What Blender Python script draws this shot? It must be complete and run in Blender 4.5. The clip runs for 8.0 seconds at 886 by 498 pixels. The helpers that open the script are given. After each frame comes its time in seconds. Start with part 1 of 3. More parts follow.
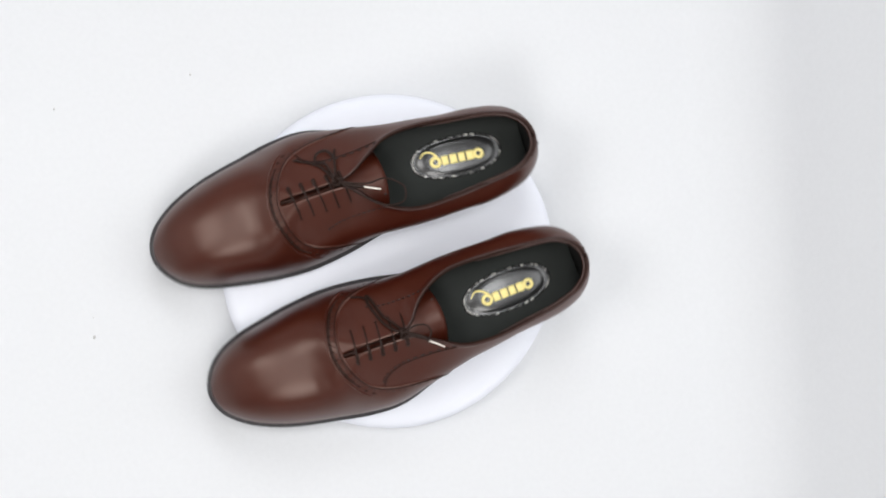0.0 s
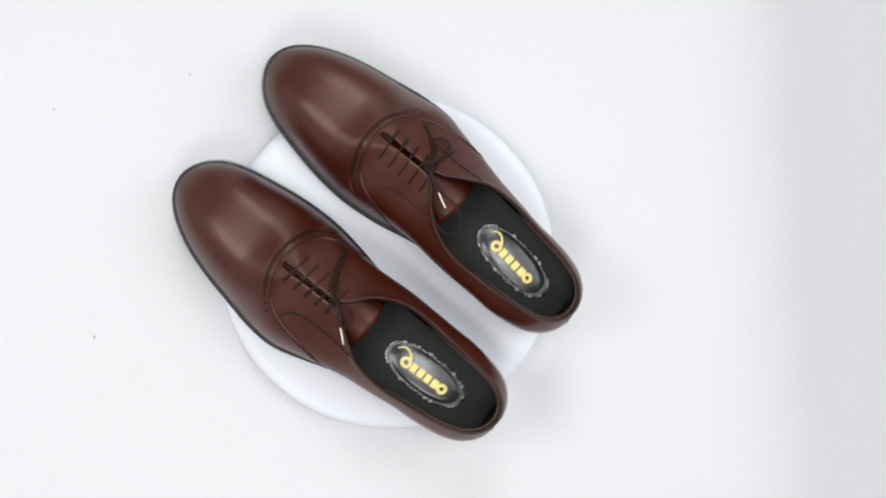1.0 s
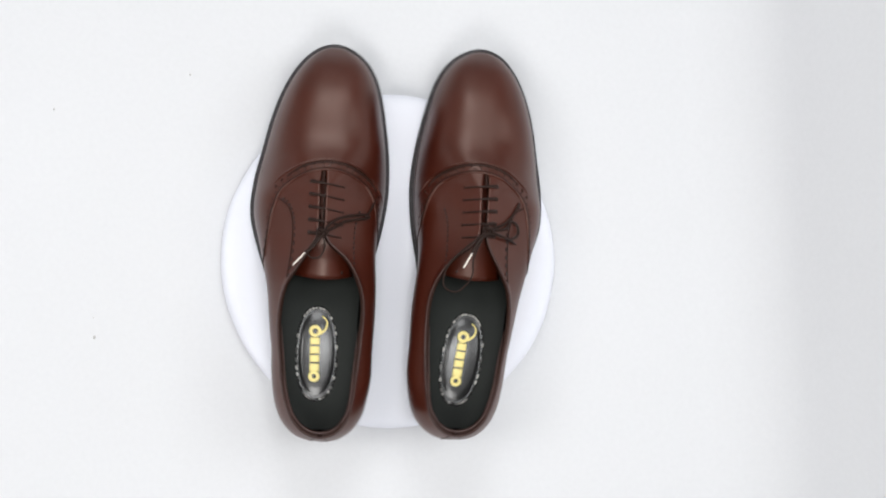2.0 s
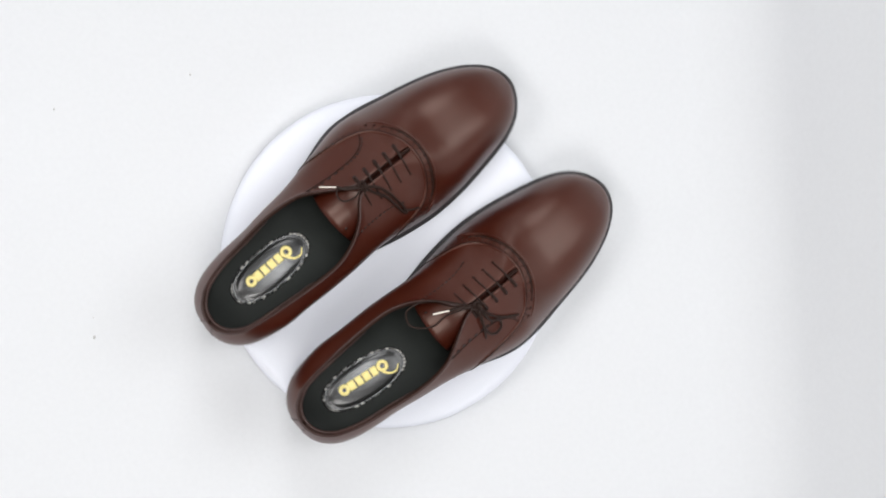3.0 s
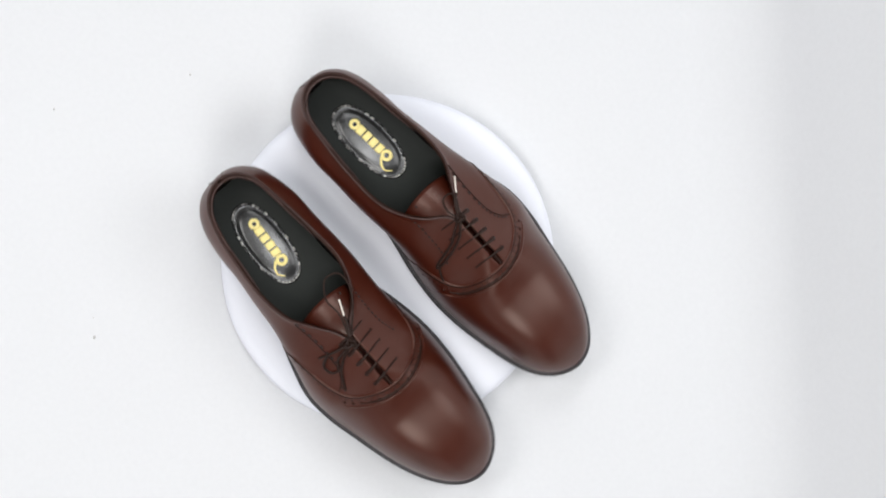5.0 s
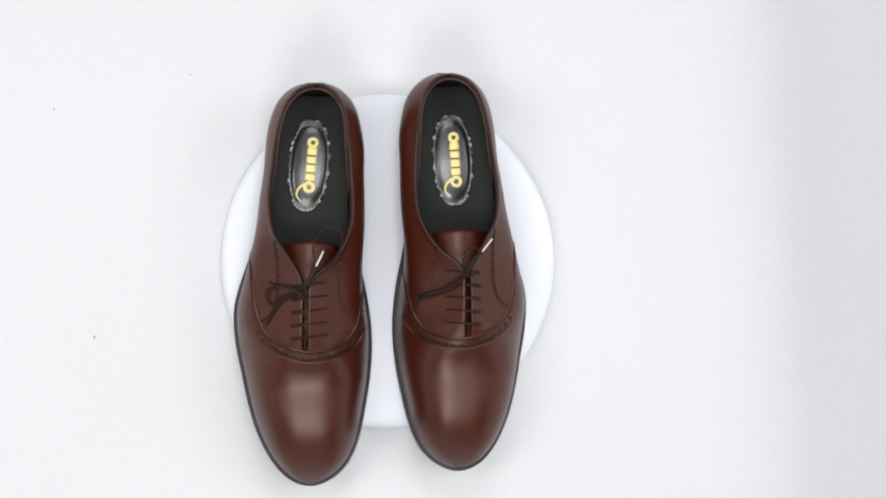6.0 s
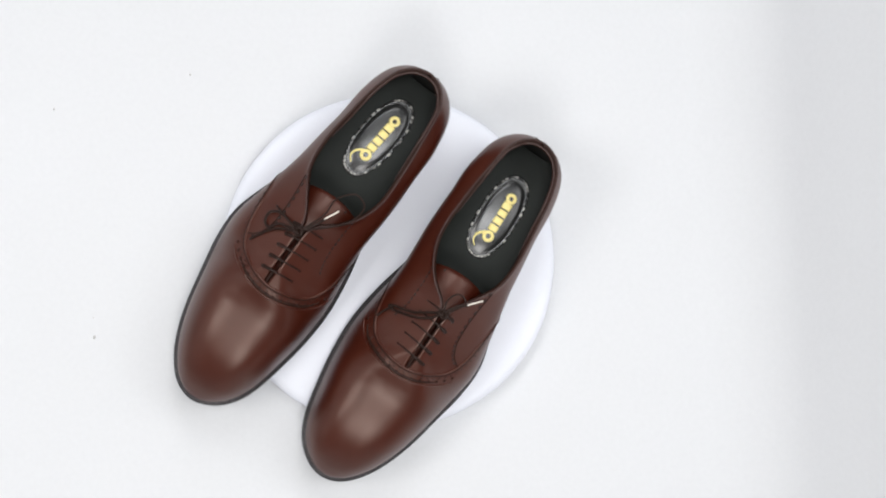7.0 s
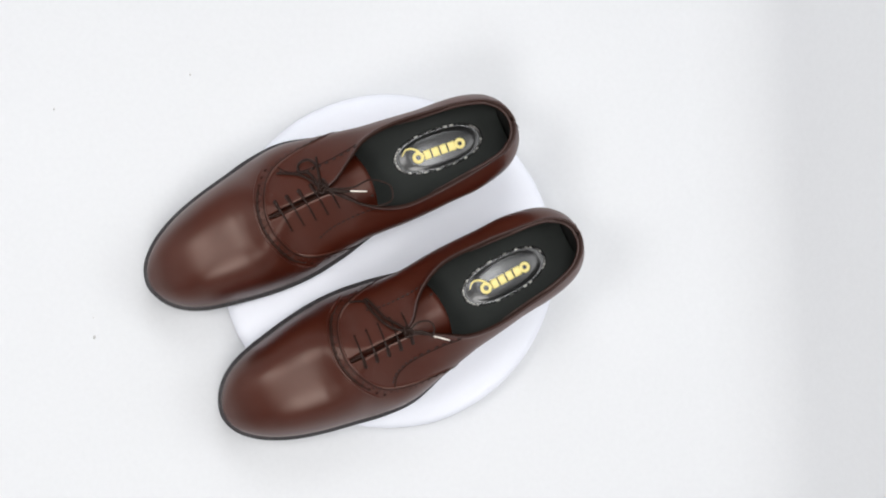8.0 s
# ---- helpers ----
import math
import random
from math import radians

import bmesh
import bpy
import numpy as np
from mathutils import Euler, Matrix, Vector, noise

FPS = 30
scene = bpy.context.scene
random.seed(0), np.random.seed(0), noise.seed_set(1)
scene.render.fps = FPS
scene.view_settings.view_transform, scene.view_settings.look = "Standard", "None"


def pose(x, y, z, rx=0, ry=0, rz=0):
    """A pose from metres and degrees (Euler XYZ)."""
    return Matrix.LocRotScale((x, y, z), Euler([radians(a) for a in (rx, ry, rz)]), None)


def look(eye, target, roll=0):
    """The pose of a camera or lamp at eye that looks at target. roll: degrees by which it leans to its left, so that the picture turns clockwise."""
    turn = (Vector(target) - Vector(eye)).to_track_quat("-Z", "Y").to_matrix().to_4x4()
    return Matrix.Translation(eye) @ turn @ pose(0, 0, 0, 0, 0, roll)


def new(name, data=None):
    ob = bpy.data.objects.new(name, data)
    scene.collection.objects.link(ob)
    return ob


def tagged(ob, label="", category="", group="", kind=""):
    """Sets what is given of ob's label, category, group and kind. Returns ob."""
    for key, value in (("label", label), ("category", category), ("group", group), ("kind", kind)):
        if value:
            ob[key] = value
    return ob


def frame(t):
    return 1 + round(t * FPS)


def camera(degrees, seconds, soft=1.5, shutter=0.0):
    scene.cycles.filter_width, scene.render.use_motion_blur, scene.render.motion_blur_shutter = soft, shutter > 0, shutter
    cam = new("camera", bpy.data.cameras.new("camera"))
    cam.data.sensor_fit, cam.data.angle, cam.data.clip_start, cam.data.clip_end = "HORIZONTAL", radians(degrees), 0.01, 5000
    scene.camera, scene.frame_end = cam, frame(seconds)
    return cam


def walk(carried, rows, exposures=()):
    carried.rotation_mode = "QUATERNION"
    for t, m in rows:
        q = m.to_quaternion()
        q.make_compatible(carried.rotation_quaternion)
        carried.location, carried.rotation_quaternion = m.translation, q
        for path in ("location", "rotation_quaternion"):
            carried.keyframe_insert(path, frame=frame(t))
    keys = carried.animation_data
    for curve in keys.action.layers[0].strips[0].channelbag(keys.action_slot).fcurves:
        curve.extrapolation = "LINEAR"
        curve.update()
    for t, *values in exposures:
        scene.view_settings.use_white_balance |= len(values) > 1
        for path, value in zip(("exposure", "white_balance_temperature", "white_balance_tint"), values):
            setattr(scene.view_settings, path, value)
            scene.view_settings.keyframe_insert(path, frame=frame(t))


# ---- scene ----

# camera: fixed, almost straight above the turntable
EYE = pose(-0.0654, -0.0382, 0.9365, 2.89, -6.65, 0)
cam = camera(40, 8.0, soft=1.9, shutter=0.5)
walk(cam, [(0, EYE), (8, EYE)])

# ---- light: soft lamps out of view, added to suit toe highlights and floor, over an open white tent ----
world = bpy.data.worlds.new("tent_light")
scene.world = world
world.use_nodes = True
world.node_tree.nodes["Background"].inputs["Color"].default_value = (0.97, 0.98, 1.0, 1)
world.node_tree.nodes["Background"].inputs["Strength"].default_value = 0.06
scene.view_settings.exposure = 0.0


def soft_lamp(name, eye, target, sx, sy, watts, colour):
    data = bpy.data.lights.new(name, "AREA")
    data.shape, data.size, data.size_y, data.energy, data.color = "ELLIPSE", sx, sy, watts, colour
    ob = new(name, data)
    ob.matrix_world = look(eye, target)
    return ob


soft_lamp("added_lamp_front", (-0.12, -0.58, 1.10), (-0.03, -0.03, 0.05), 0.44, 0.44, 4.5, (1.0, 0.985, 0.97))
soft_lamp("added_lamp_left", (-0.64, 0.0, 1.10), (-0.03, 0.0, 0.05), 0.44, 0.44, 3.9, (1.0, 0.985, 0.97))
soft_lamp("added_lamp_back", (-0.03, 0.72, 1.10), (0.0, 0.03, 0.05), 0.50, 0.50, 3.7, (0.98, 0.99, 1.0))
soft_lamp("added_lamp_right", (0.68, 0.14, 1.12), (0.10, 0.0, 0.05), 0.64, 0.64, 3.8, (0.98, 0.99, 1.0))
# Overhead fill, added to brighten the platter between the shoes.
soft_lamp("added_fill_top", (0.06, 0.04, 1.38), (0.03, 0.01, 0.05), 0.40, 0.40, 4.4, (0.98, 0.99, 1.0))


# ---- materials ----
def material(name, colour, rough, metal=0.0, coat=0.0, spread=0.12, grain=900.0, bump=0.0, patch=18.0, spec=0.5, tint=None):
    """Principled surface with large and fine variation of colour, gloss and relief."""
    mat = bpy.data.materials.new(name)
    mat.use_nodes = True
    nt = mat.node_tree
    b = nt.nodes["Principled BSDF"]
    co = nt.nodes.new("ShaderNodeTexCoord")
    big = nt.nodes.new("ShaderNodeTexNoise")
    big.inputs["Scale"].default_value, big.inputs["Detail"].default_value = patch, 4
    fine = nt.nodes.new("ShaderNodeTexNoise")
    fine.inputs["Scale"].default_value, fine.inputs["Detail"].default_value = grain, 3
    for n in (big, fine):
        nt.links.new(co.outputs["Object"], n.inputs["Vector"])
    mix = nt.nodes.new("ShaderNodeMath")
    mix.operation = "ADD"
    nt.links.new(big.outputs["Fac"], mix.inputs[0])
    nt.links.new(fine.outputs["Fac"], mix.inputs[1])
    rng = nt.nodes.new("ShaderNodeMapRange")
    rng.inputs["From Min"].default_value, rng.inputs["From Max"].default_value = 0.6, 1.4
    nt.links.new(mix.outputs[0], rng.inputs["Value"])
    ramp = nt.nodes.new("ShaderNodeMix")
    ramp.data_type = "RGBA"
    nt.links.new(rng.outputs["Result"], ramp.inputs["Factor"])
    ramp.inputs["A"].default_value = (*[c * (1 - spread) for c in colour], 1)
    ramp.inputs["B"].default_value = (*[min(1, c * (1 + spread)) for c in colour], 1)
    nt.links.new(ramp.outputs["Result"], b.inputs["Base Color"])
    rr = nt.nodes.new("ShaderNodeMapRange")
    rr.inputs["To Min"].default_value, rr.inputs["To Max"].default_value = rough * 0.88, min(1, rough * 1.12)
    nt.links.new(big.outputs["Fac"], rr.inputs["Value"])
    nt.links.new(rr.outputs["Result"], b.inputs["Roughness"])
    b.inputs["Metallic"].default_value, b.inputs["Coat Weight"].default_value = metal, coat
    b.inputs["Coat Roughness"].default_value, b.inputs["Specular IOR Level"].default_value = 0.25, spec
    if tint:
        b.inputs["Specular Tint"].default_value = (*tint, 1)
    if bump:
        bp = nt.nodes.new("ShaderNodeBump")
        bp.inputs["Strength"].default_value, bp.inputs["Distance"].default_value = bump, 0.0004
        nt.links.new(fine.outputs["Fac"], bp.inputs["Height"])
        nt.links.new(bp.outputs["Normal"], b.inputs["Normal"])
    return mat


LEATHER = material("brown_calf_leather", (0.051, 0.0070, 0.0020), 0.375, coat=0.0, spread=0.18, grain=1400, bump=0.10, patch=26, spec=0.72, tint=(1.0, 0.84, 0.75))
RIM = material("folded_brown_edge", (0.040, 0.0125, 0.0085), 0.45, spread=0.2, bump=0.1)
EDGE = material("cut_leather_edge", (0.022, 0.0075, 0.0042), 0.55, spread=0.2, bump=0.1, spec=0.2)
LINING = material("dark_lining", (0.013, 0.0135, 0.0125), 0.62, spread=0.2, grain=1800, bump=0.2)
SOCK = material("dark_sock_leather", (0.0135, 0.0158, 0.0138), 0.55, spread=0.3, grain=1600, bump=0.2, patch=40, spec=0.18)
PAD = material("glossy_black_pad", (0.016, 0.016, 0.016), 0.24, coat=0.0, spread=0.2, grain=700, spec=0.8)
GOLD = material("gold_print", (0.93, 0.79, 0.30), 0.45, metal=0.0, spread=0.08)
SOLE = material("black_rubber_sole", (0.018, 0.017, 0.018), 0.45, spread=0.25, bump=0.2)
WELT = material("dark_welt", (0.034, 0.028, 0.030), 0.34, spread=0.2, grain=600, bump=0.2)
LACE = material("dark_brown_cord", (0.020, 0.0092, 0.0062), 0.5, spread=0.3, grain=2600, bump=0.4, spec=0.22)
THREAD = material("brown_thread", (0.018, 0.0075, 0.005), 0.5, spread=0.25, grain=2000)
BEAD = material("mixed_pad_stitch", (0.5, 0.49, 0.46), 0.3, spread=0.3, grain=500)
bead_nodes = BEAD.node_tree
island = bead_nodes.nodes.new("ShaderNodeNewGeometry")
tone = bead_nodes.nodes.new("ShaderNodeValToRGB")
tone.color_ramp.elements[0].position, tone.color_ramp.elements[0].color = 0.2, (0.012, 0.012, 0.012, 1)
tone.color_ramp.elements[1].position, tone.color_ramp.elements[1].color = 0.7, (0.66, 0.64, 0.60, 1)
bead_nodes.links.new(island.outputs["Random Per Island"], tone.inputs["Fac"])
bead_nodes.links.new(tone.outputs["Color"], bead_nodes.nodes["Principled BSDF"].inputs["Base Color"])
AGLET = material("clear_lace_tip", (0.80, 0.74, 0.66), 0.25, spread=0.05)
PAPER = material("white_tent_cloth", (0.734, 0.741, 0.757), 0.75, spread=0.02, grain=240, patch=3.0, spec=0.2)
FELT = material("white_turntable_cover", (0.870, 0.885, 0.950), 0.85, spread=0.02, grain=900, bump=0.15, patch=9.0, spec=0.15)
SPECK = material("grey_dust", (0.56, 0.55, 0.54), 0.8)


# ---- mesh helpers ----
def part(name, bm, mat, parent, label=""):
    """Links a bmesh as one mesh object under a thing or a part."""
    me = bpy.data.meshes.new(name)
    bmesh.ops.recalc_face_normals(bm, faces=bm.faces)
    bm.to_mesh(me)
    bm.free()
    for p in me.polygons:
        p.use_smooth = True
    for m in (mat if isinstance(mat, (list, tuple)) else [mat]):
        me.materials.append(m)
    ob = new(name, me)
    ob.parent = parent
    return tagged(ob, label)


def table(ys, vs):
    """A smooth curve through a few stations."""
    def at(y):
        if y <= ys[0]:
            return vs[0]
        for i in range(len(ys) - 1):
            if y <= ys[i + 1]:
                h = ys[i + 1] - ys[i]
                t = (y - ys[i]) / h
                m0 = (vs[i + 1] - vs[max(i - 1, 0)]) / (ys[i + 1] - ys[max(i - 1, 0)])
                j = min(i + 2, len(ys) - 1)
                m1 = (vs[j] - vs[i]) / (ys[j] - ys[i])
                return ((2 * t ** 3 - 3 * t * t + 1) * vs[i] + (t ** 3 - 2 * t * t + t) * h * m0
                        + (3 * t * t - 2 * t ** 3) * vs[i + 1] + (t ** 3 - t * t) * h * m1)
        return vs[-1]
    return at


def smooth(a, b, x):
    t = min(1, max(0, (x - a) / (b - a)))
    return t * t * (3 - 2 * t)


def spline(pts, n):
    """n points along a Catmull-Rom curve through pts."""
    pts = [Vector(p) for p in pts]
    ext = [2 * pts[0] - pts[1]] + pts + [2 * pts[-1] - pts[-2]]
    out = []
    for k in range(n):
        u = k / (n - 1) * (len(pts) - 1)
        i = min(int(u), len(pts) - 2)
        t = u - i
        p0, p1, p2, p3 = ext[i:i + 4]
        out.append(0.5 * (2 * p1 + (p2 - p0) * t + (2 * p0 - 5 * p1 + 4 * p2 - p3) * t * t + (3 * p1 - p0 - 3 * p2 + p3) * t ** 3))
    return out


def tube(bm, pts, r, sides=8, closed=False, flat=1.0, ends=True):
    """A round cord along pts, with rounded ends."""
    n = len(pts)
    rings = []
    for i, p in enumerate(pts):
        a, b = (pts[(i - 1) % n], pts[(i + 1) % n]) if closed else (pts[max(i - 1, 0)], pts[min(i + 1, n - 1)])
        d = (b - a).normalized()
        side = d.cross(Vector((0, 0, 1)))
        side = side.normalized() if side.length > 1e-5 else Vector((1, 0, 0))
        up = side.cross(d)
        k = r(i / (n - 1)) if callable(r) else r
        rings.append([bm.verts.new(p + side * (k * math.cos(2 * math.pi * j / sides)) + up * (k * flat * math.sin(2 * math.pi * j / sides)))
                      for j in range(sides)])
    for i in range(n if closed else n - 1):
        q, w = rings[i], rings[(i + 1) % n]
        for j in range(sides):
            bm.faces.new((q[j], q[(j + 1) % sides], w[(j + 1) % sides], w[j]))
    if not closed and ends:
        bm.faces.new(rings[0])
        bm.faces.new(rings[-1][::-1])


# ---- the shoe's last: x to the outer side of the foot, y from heel to toe, z up ----
LEN = 0.2972
SIDE_OUT = [(0.017, 0.0070), (0.0292, 0.0205), (0.0355, 0.045), (0.037, 0.075), (0.0398, 0.108), (0.0505, 0.138), (0.0580, 0.165), (0.0570, 0.190),
            (0.0518, 0.215), (0.0460, 0.240), (0.0388, 0.261), (0.0285, 0.2795), (0.0155, 0.2925)]
SIDE_IN = [(0.0140, 0.2925), (0.0260, 0.2815), (0.0338, 0.265), (0.0390, 0.241), (0.0430, 0.212), (0.0435, 0.185), (0.0395, 0.156), (0.033, 0.128),
           (0.0288, 0.100), (0.0290, 0.070), (0.0310, 0.045), (0.0272, 0.0205), (0.0155, 0.0070)]
PER = 7
NS = PER * (len(SIDE_OUT) + 1)


def plan_outline():
    """The sole's closed outline: heel point, outer side, toe point (index NS), inner side."""
    pts = [Vector(p) for p in [(0, 0.004)] + SIDE_OUT + [(0.0005, LEN)] + [(-x, y) for x, y in SIDE_IN]]
    n, out = len(pts), []
    for i in range(n):
        p0, p1, p2, p3 = pts[i - 1], pts[i], pts[(i + 1) % n], pts[(i + 2) % n]
        for k in range(PER):
            t = k / PER
            out.append(0.5 * (2 * p1 + (p2 - p0) * t + (2 * p0 - 5 * p1 + 4 * p2 - p3) * t * t + (3 * p1 - p0 - 3 * p2 + p3) * t ** 3))
    return out


PLAN = plan_outline()


def plan_inset(d):
    """The outline moved inwards by d."""
    n = len(PLAN)
    res = []
    for i, p in enumerate(PLAN):
        e = (PLAN[(i + 1) % n] - PLAN[i - 1]).normalized()
        res.append((p.x + e.y * -d, p.y + e.x * d))
    return res


feather = table([0.0, 0.05, 0.085, 0.12, 0.16, 0.20, 0.25, 0.295], [0.026, 0.025, 0.0225, 0.017, 0.0115, 0.0105, 0.0125, 0.0185])
# the rim of the opening: half widths about the lacing line, and its height
LACE_X = 0.006
rim_out = table([0.0065, 0.007, 0.008, 0.010, 0.0125, 0.02, 0.038, 0.06, 0.088, 0.112, 0.128, 0.142, 0.151, 0.157, 0.195, 0.1965],
                [0.001, 0.0047, 0.0080, 0.0119, 0.0152, 0.0212, 0.0275, 0.0310, 0.0335, 0.0300, 0.0205, 0.0115, 0.0086, 0.0084, 0.0078, 0.006])
rim_in = table([0.0065, 0.007, 0.008, 0.010, 0.0125, 0.022, 0.045, 0.074, 0.102, 0.120, 0.134, 0.143, 0.151, 0.157, 0.195, 0.1965],
               [0.001, 0.0045, 0.0076, 0.0112, 0.0142, 0.0200, 0.0238, 0.0265, 0.0270, 0.0215, 0.0120, 0.0010, -0.0034, -0.0037, -0.0042, -0.006])
rim_high = table([0.0, 0.015, 0.05, 0.08, 0.11, 0.135, 0.152, 0.175, 0.197], [0.074, 0.072, 0.0615, 0.0595, 0.067, 0.0755, 0.0765, 0.0705, 0.0635])
rim_y = table([0.004, 0.02, 0.05, 0.10, 0.14, 0.17, 0.20, 0.24, 0.275, 0.295],
              [0.0064, 0.0205, 0.048, 0.095, 0.132, 0.155, 0.174, 0.189, 0.1955, 0.197])


belly_in = table([0.004, 0.03, 0.06, 0.10, 0.13, 0.165, 0.19], [0.0045, 0.0060, 0.0085, 0.0100, 0.0075, 0.0010, 0.0])
belly_out = table([0.004, 0.03, 0.06, 0.10, 0.13, 0.165, 0.19], [0.0042, 0.0037, 0.0030, 0.0055, 0.0050, 0.0010, 0.0])


# the toe box: height along the middle, and the upper's half widths about it
toe_high = table([0.175, 0.183, 0.190, 0.205, 0.2195, 0.2275, 0.235, 0.2425, 0.250, 0.2575, 0.265, 0.272, 0.279, 0.285, 0.290, 0.2935, 0.2955],
                 [0.0708, 0.0682, 0.0655, 0.0597, 0.0538, 0.0523, 0.0515, 0.0507, 0.0495, 0.0478, 0.0453, 0.0421, 0.0378, 0.0325, 0.0270, 0.0225, 0.0185])
SKIN = plan_inset(0.0019)
skin_out = table([p[1] for p in SKIN[1:NS + 1]], [p[0] for p in SKIN[1:NS + 1]])
skin_in = table([p[1] for p in SKIN[:NS - 1:-1]], [p[0] for p in SKIN[:NS - 1:-1]])


def toe_box(x, y):
    a, b = skin_out(y), skin_in(y)
    mid, half = (a + b) / 2, max(1e-4, (a - b) / 2)
    flat = smooth(0.182, 0.222, y)
    cross = (1 - min(1, abs(x - mid) / half) ** (1.3 + 1.9 * flat)) ** (0.80 - 0.25 * flat)
    return feather(y) + max(0.0, toe_high(y) - feather(y)) * cross


def upper_point(p, q, out, v):
    """A point of the upper between the sole's edge p and the rim q; out is the outline's outward normal."""
    w = smooth(0.085, 0.17, p[1])
    zs, zc = feather(p[1]), rim_high(q[1])
    d1 = v ** 1.7
    toe = smooth(0.195, 0.28, p[1])
    full, steep = 0.80 - 0.25 * toe, 5 + 2 * toe
    rise = (1 - toe) * (1 - (1 - d1) ** 2) + toe * d1 ** 2.1
    h1 = full * (1 - (1 - d1) ** steep) ** 0.5 + (1 - full) * rise
    d0, h0 = v ** 2.2, v
    d, h = d0 + (d1 - d0) * w, h0 + (h1 - h0) * w
    # the instep: low upright walls, then two straight slopes meeting at the lacing
    roof = smooth(0.095, 0.135, p[1]) * (1 - smooth(0.205, 0.235, p[1]))
    h += (0.44 * (1 - (1 - d) ** 9) ** 0.5 + 0.56 * d ** 0.92 - h) * roof
    side = (belly_out if out[0] > 0 else belly_in)(p[1]) * math.sin(math.pi * min(1, v * 1.08)) * (1 - 0.35 * w)
    x, y = p[0] + (q[0] - p[0]) * d + out[0] * side, p[1] + (q[1] - p[1]) * d + out[1] * side
    z = zs + (zc - zs) * h
    front = smooth(0.176, 0.206, y)
    if front > 0:
        z += (toe_box(x, y) - z) * front
    # uneven leather: slack over the quarters, tighter at the toe
    z += 0.00055 * math.sin(math.pi * v) * (1 - 0.6 * smooth(0.19, 0.24, y)) * noise.noise(Vector((x * 70, y * 45, 3.0)))
    # slightly domed toe box and a shallow flex crease behind it
    env = w * smooth(0.02, 0.35, d)
    z += env * (0.0004 * math.exp(-((y - 0.250) / 0.02) ** 2) - 0.0004 * math.exp(-((y - 0.2125 + 0.10 * abs(x)) / 0.0045) ** 2))
    return Vector((x, y, z))


def upper_grid(rows=44):
    edge = plan_inset(0.0019)
    outs = [((a[0] - b[0]) / 0.001, (a[1] - b[1]) / 0.001) for a, b in zip(plan_inset(-0.001), plan_inset(0.0))]
    rim = []
    for i, p in enumerate(PLAN):
        y = rim_y(p.y)
        if i in (0, NS):
            rim.append((0.0, 0.0065) if i == 0 else (LACE_X, 0.197))
        else:
            rim.append((rim_out(y), y) if i < NS else (-rim_in(y), y))
    return [[upper_point(p, q, o, k / rows) for p, q, o in zip(edge, rim, outs)] for k in range(rows + 1)]


GRID = upper_grid()


def triangles():
    tris = []
    n = len(GRID[0])
    for k in range(4, len(GRID) - 1):
        for i in range(n):
            a, b, c, d = GRID[k][i], GRID[k][(i + 1) % n], GRID[k + 1][(i + 1) % n], GRID[k + 1][i]
            tris += [(a, b, c), (a, c, d)]
    return np.array([[tuple(v) for v in t] for t in tris])


TRIS = triangles()


def height(x, y):
    """The upper's height over a plan point."""
    a, b, c = TRIS[:, 0], TRIS[:, 1], TRIS[:, 2]
    det = (b[:, 1] - c[:, 1]) * (a[:, 0] - c[:, 0]) + (c[:, 0] - b[:, 0]) * (a[:, 1] - c[:, 1])
    det = np.where(np.abs(det) < 1e-14, 1e-14, det)
    u = ((b[:, 1] - c[:, 1]) * (x - c[:, 0]) + (c[:, 0] - b[:, 0]) * (y - c[:, 1])) / det
    v = ((c[:, 1] - a[:, 1]) * (x - c[:, 0]) + (a[:, 0] - c[:, 0]) * (y - c[:, 1])) / det
    ok = (u >= -0.02) & (v >= -0.02) & (u + v <= 1.02)
    if not ok.any():
        return None
    return float((u * a[:, 2] + v * b[:, 2] + (1 - u - v) * c[:, 2])[ok].max())


half_out = table([p.y for p in PLAN[1:NS]], [p.x - 0.0042 for p in PLAN[1:NS]])
half_in = table([p.y for p in PLAN[:NS:-1]], [p.x + 0.0042 for p in PLAN[:NS:-1]])


def sock_z(y):
    return 0.0345 - 0.017 * smooth(0.06, 0.20, y)


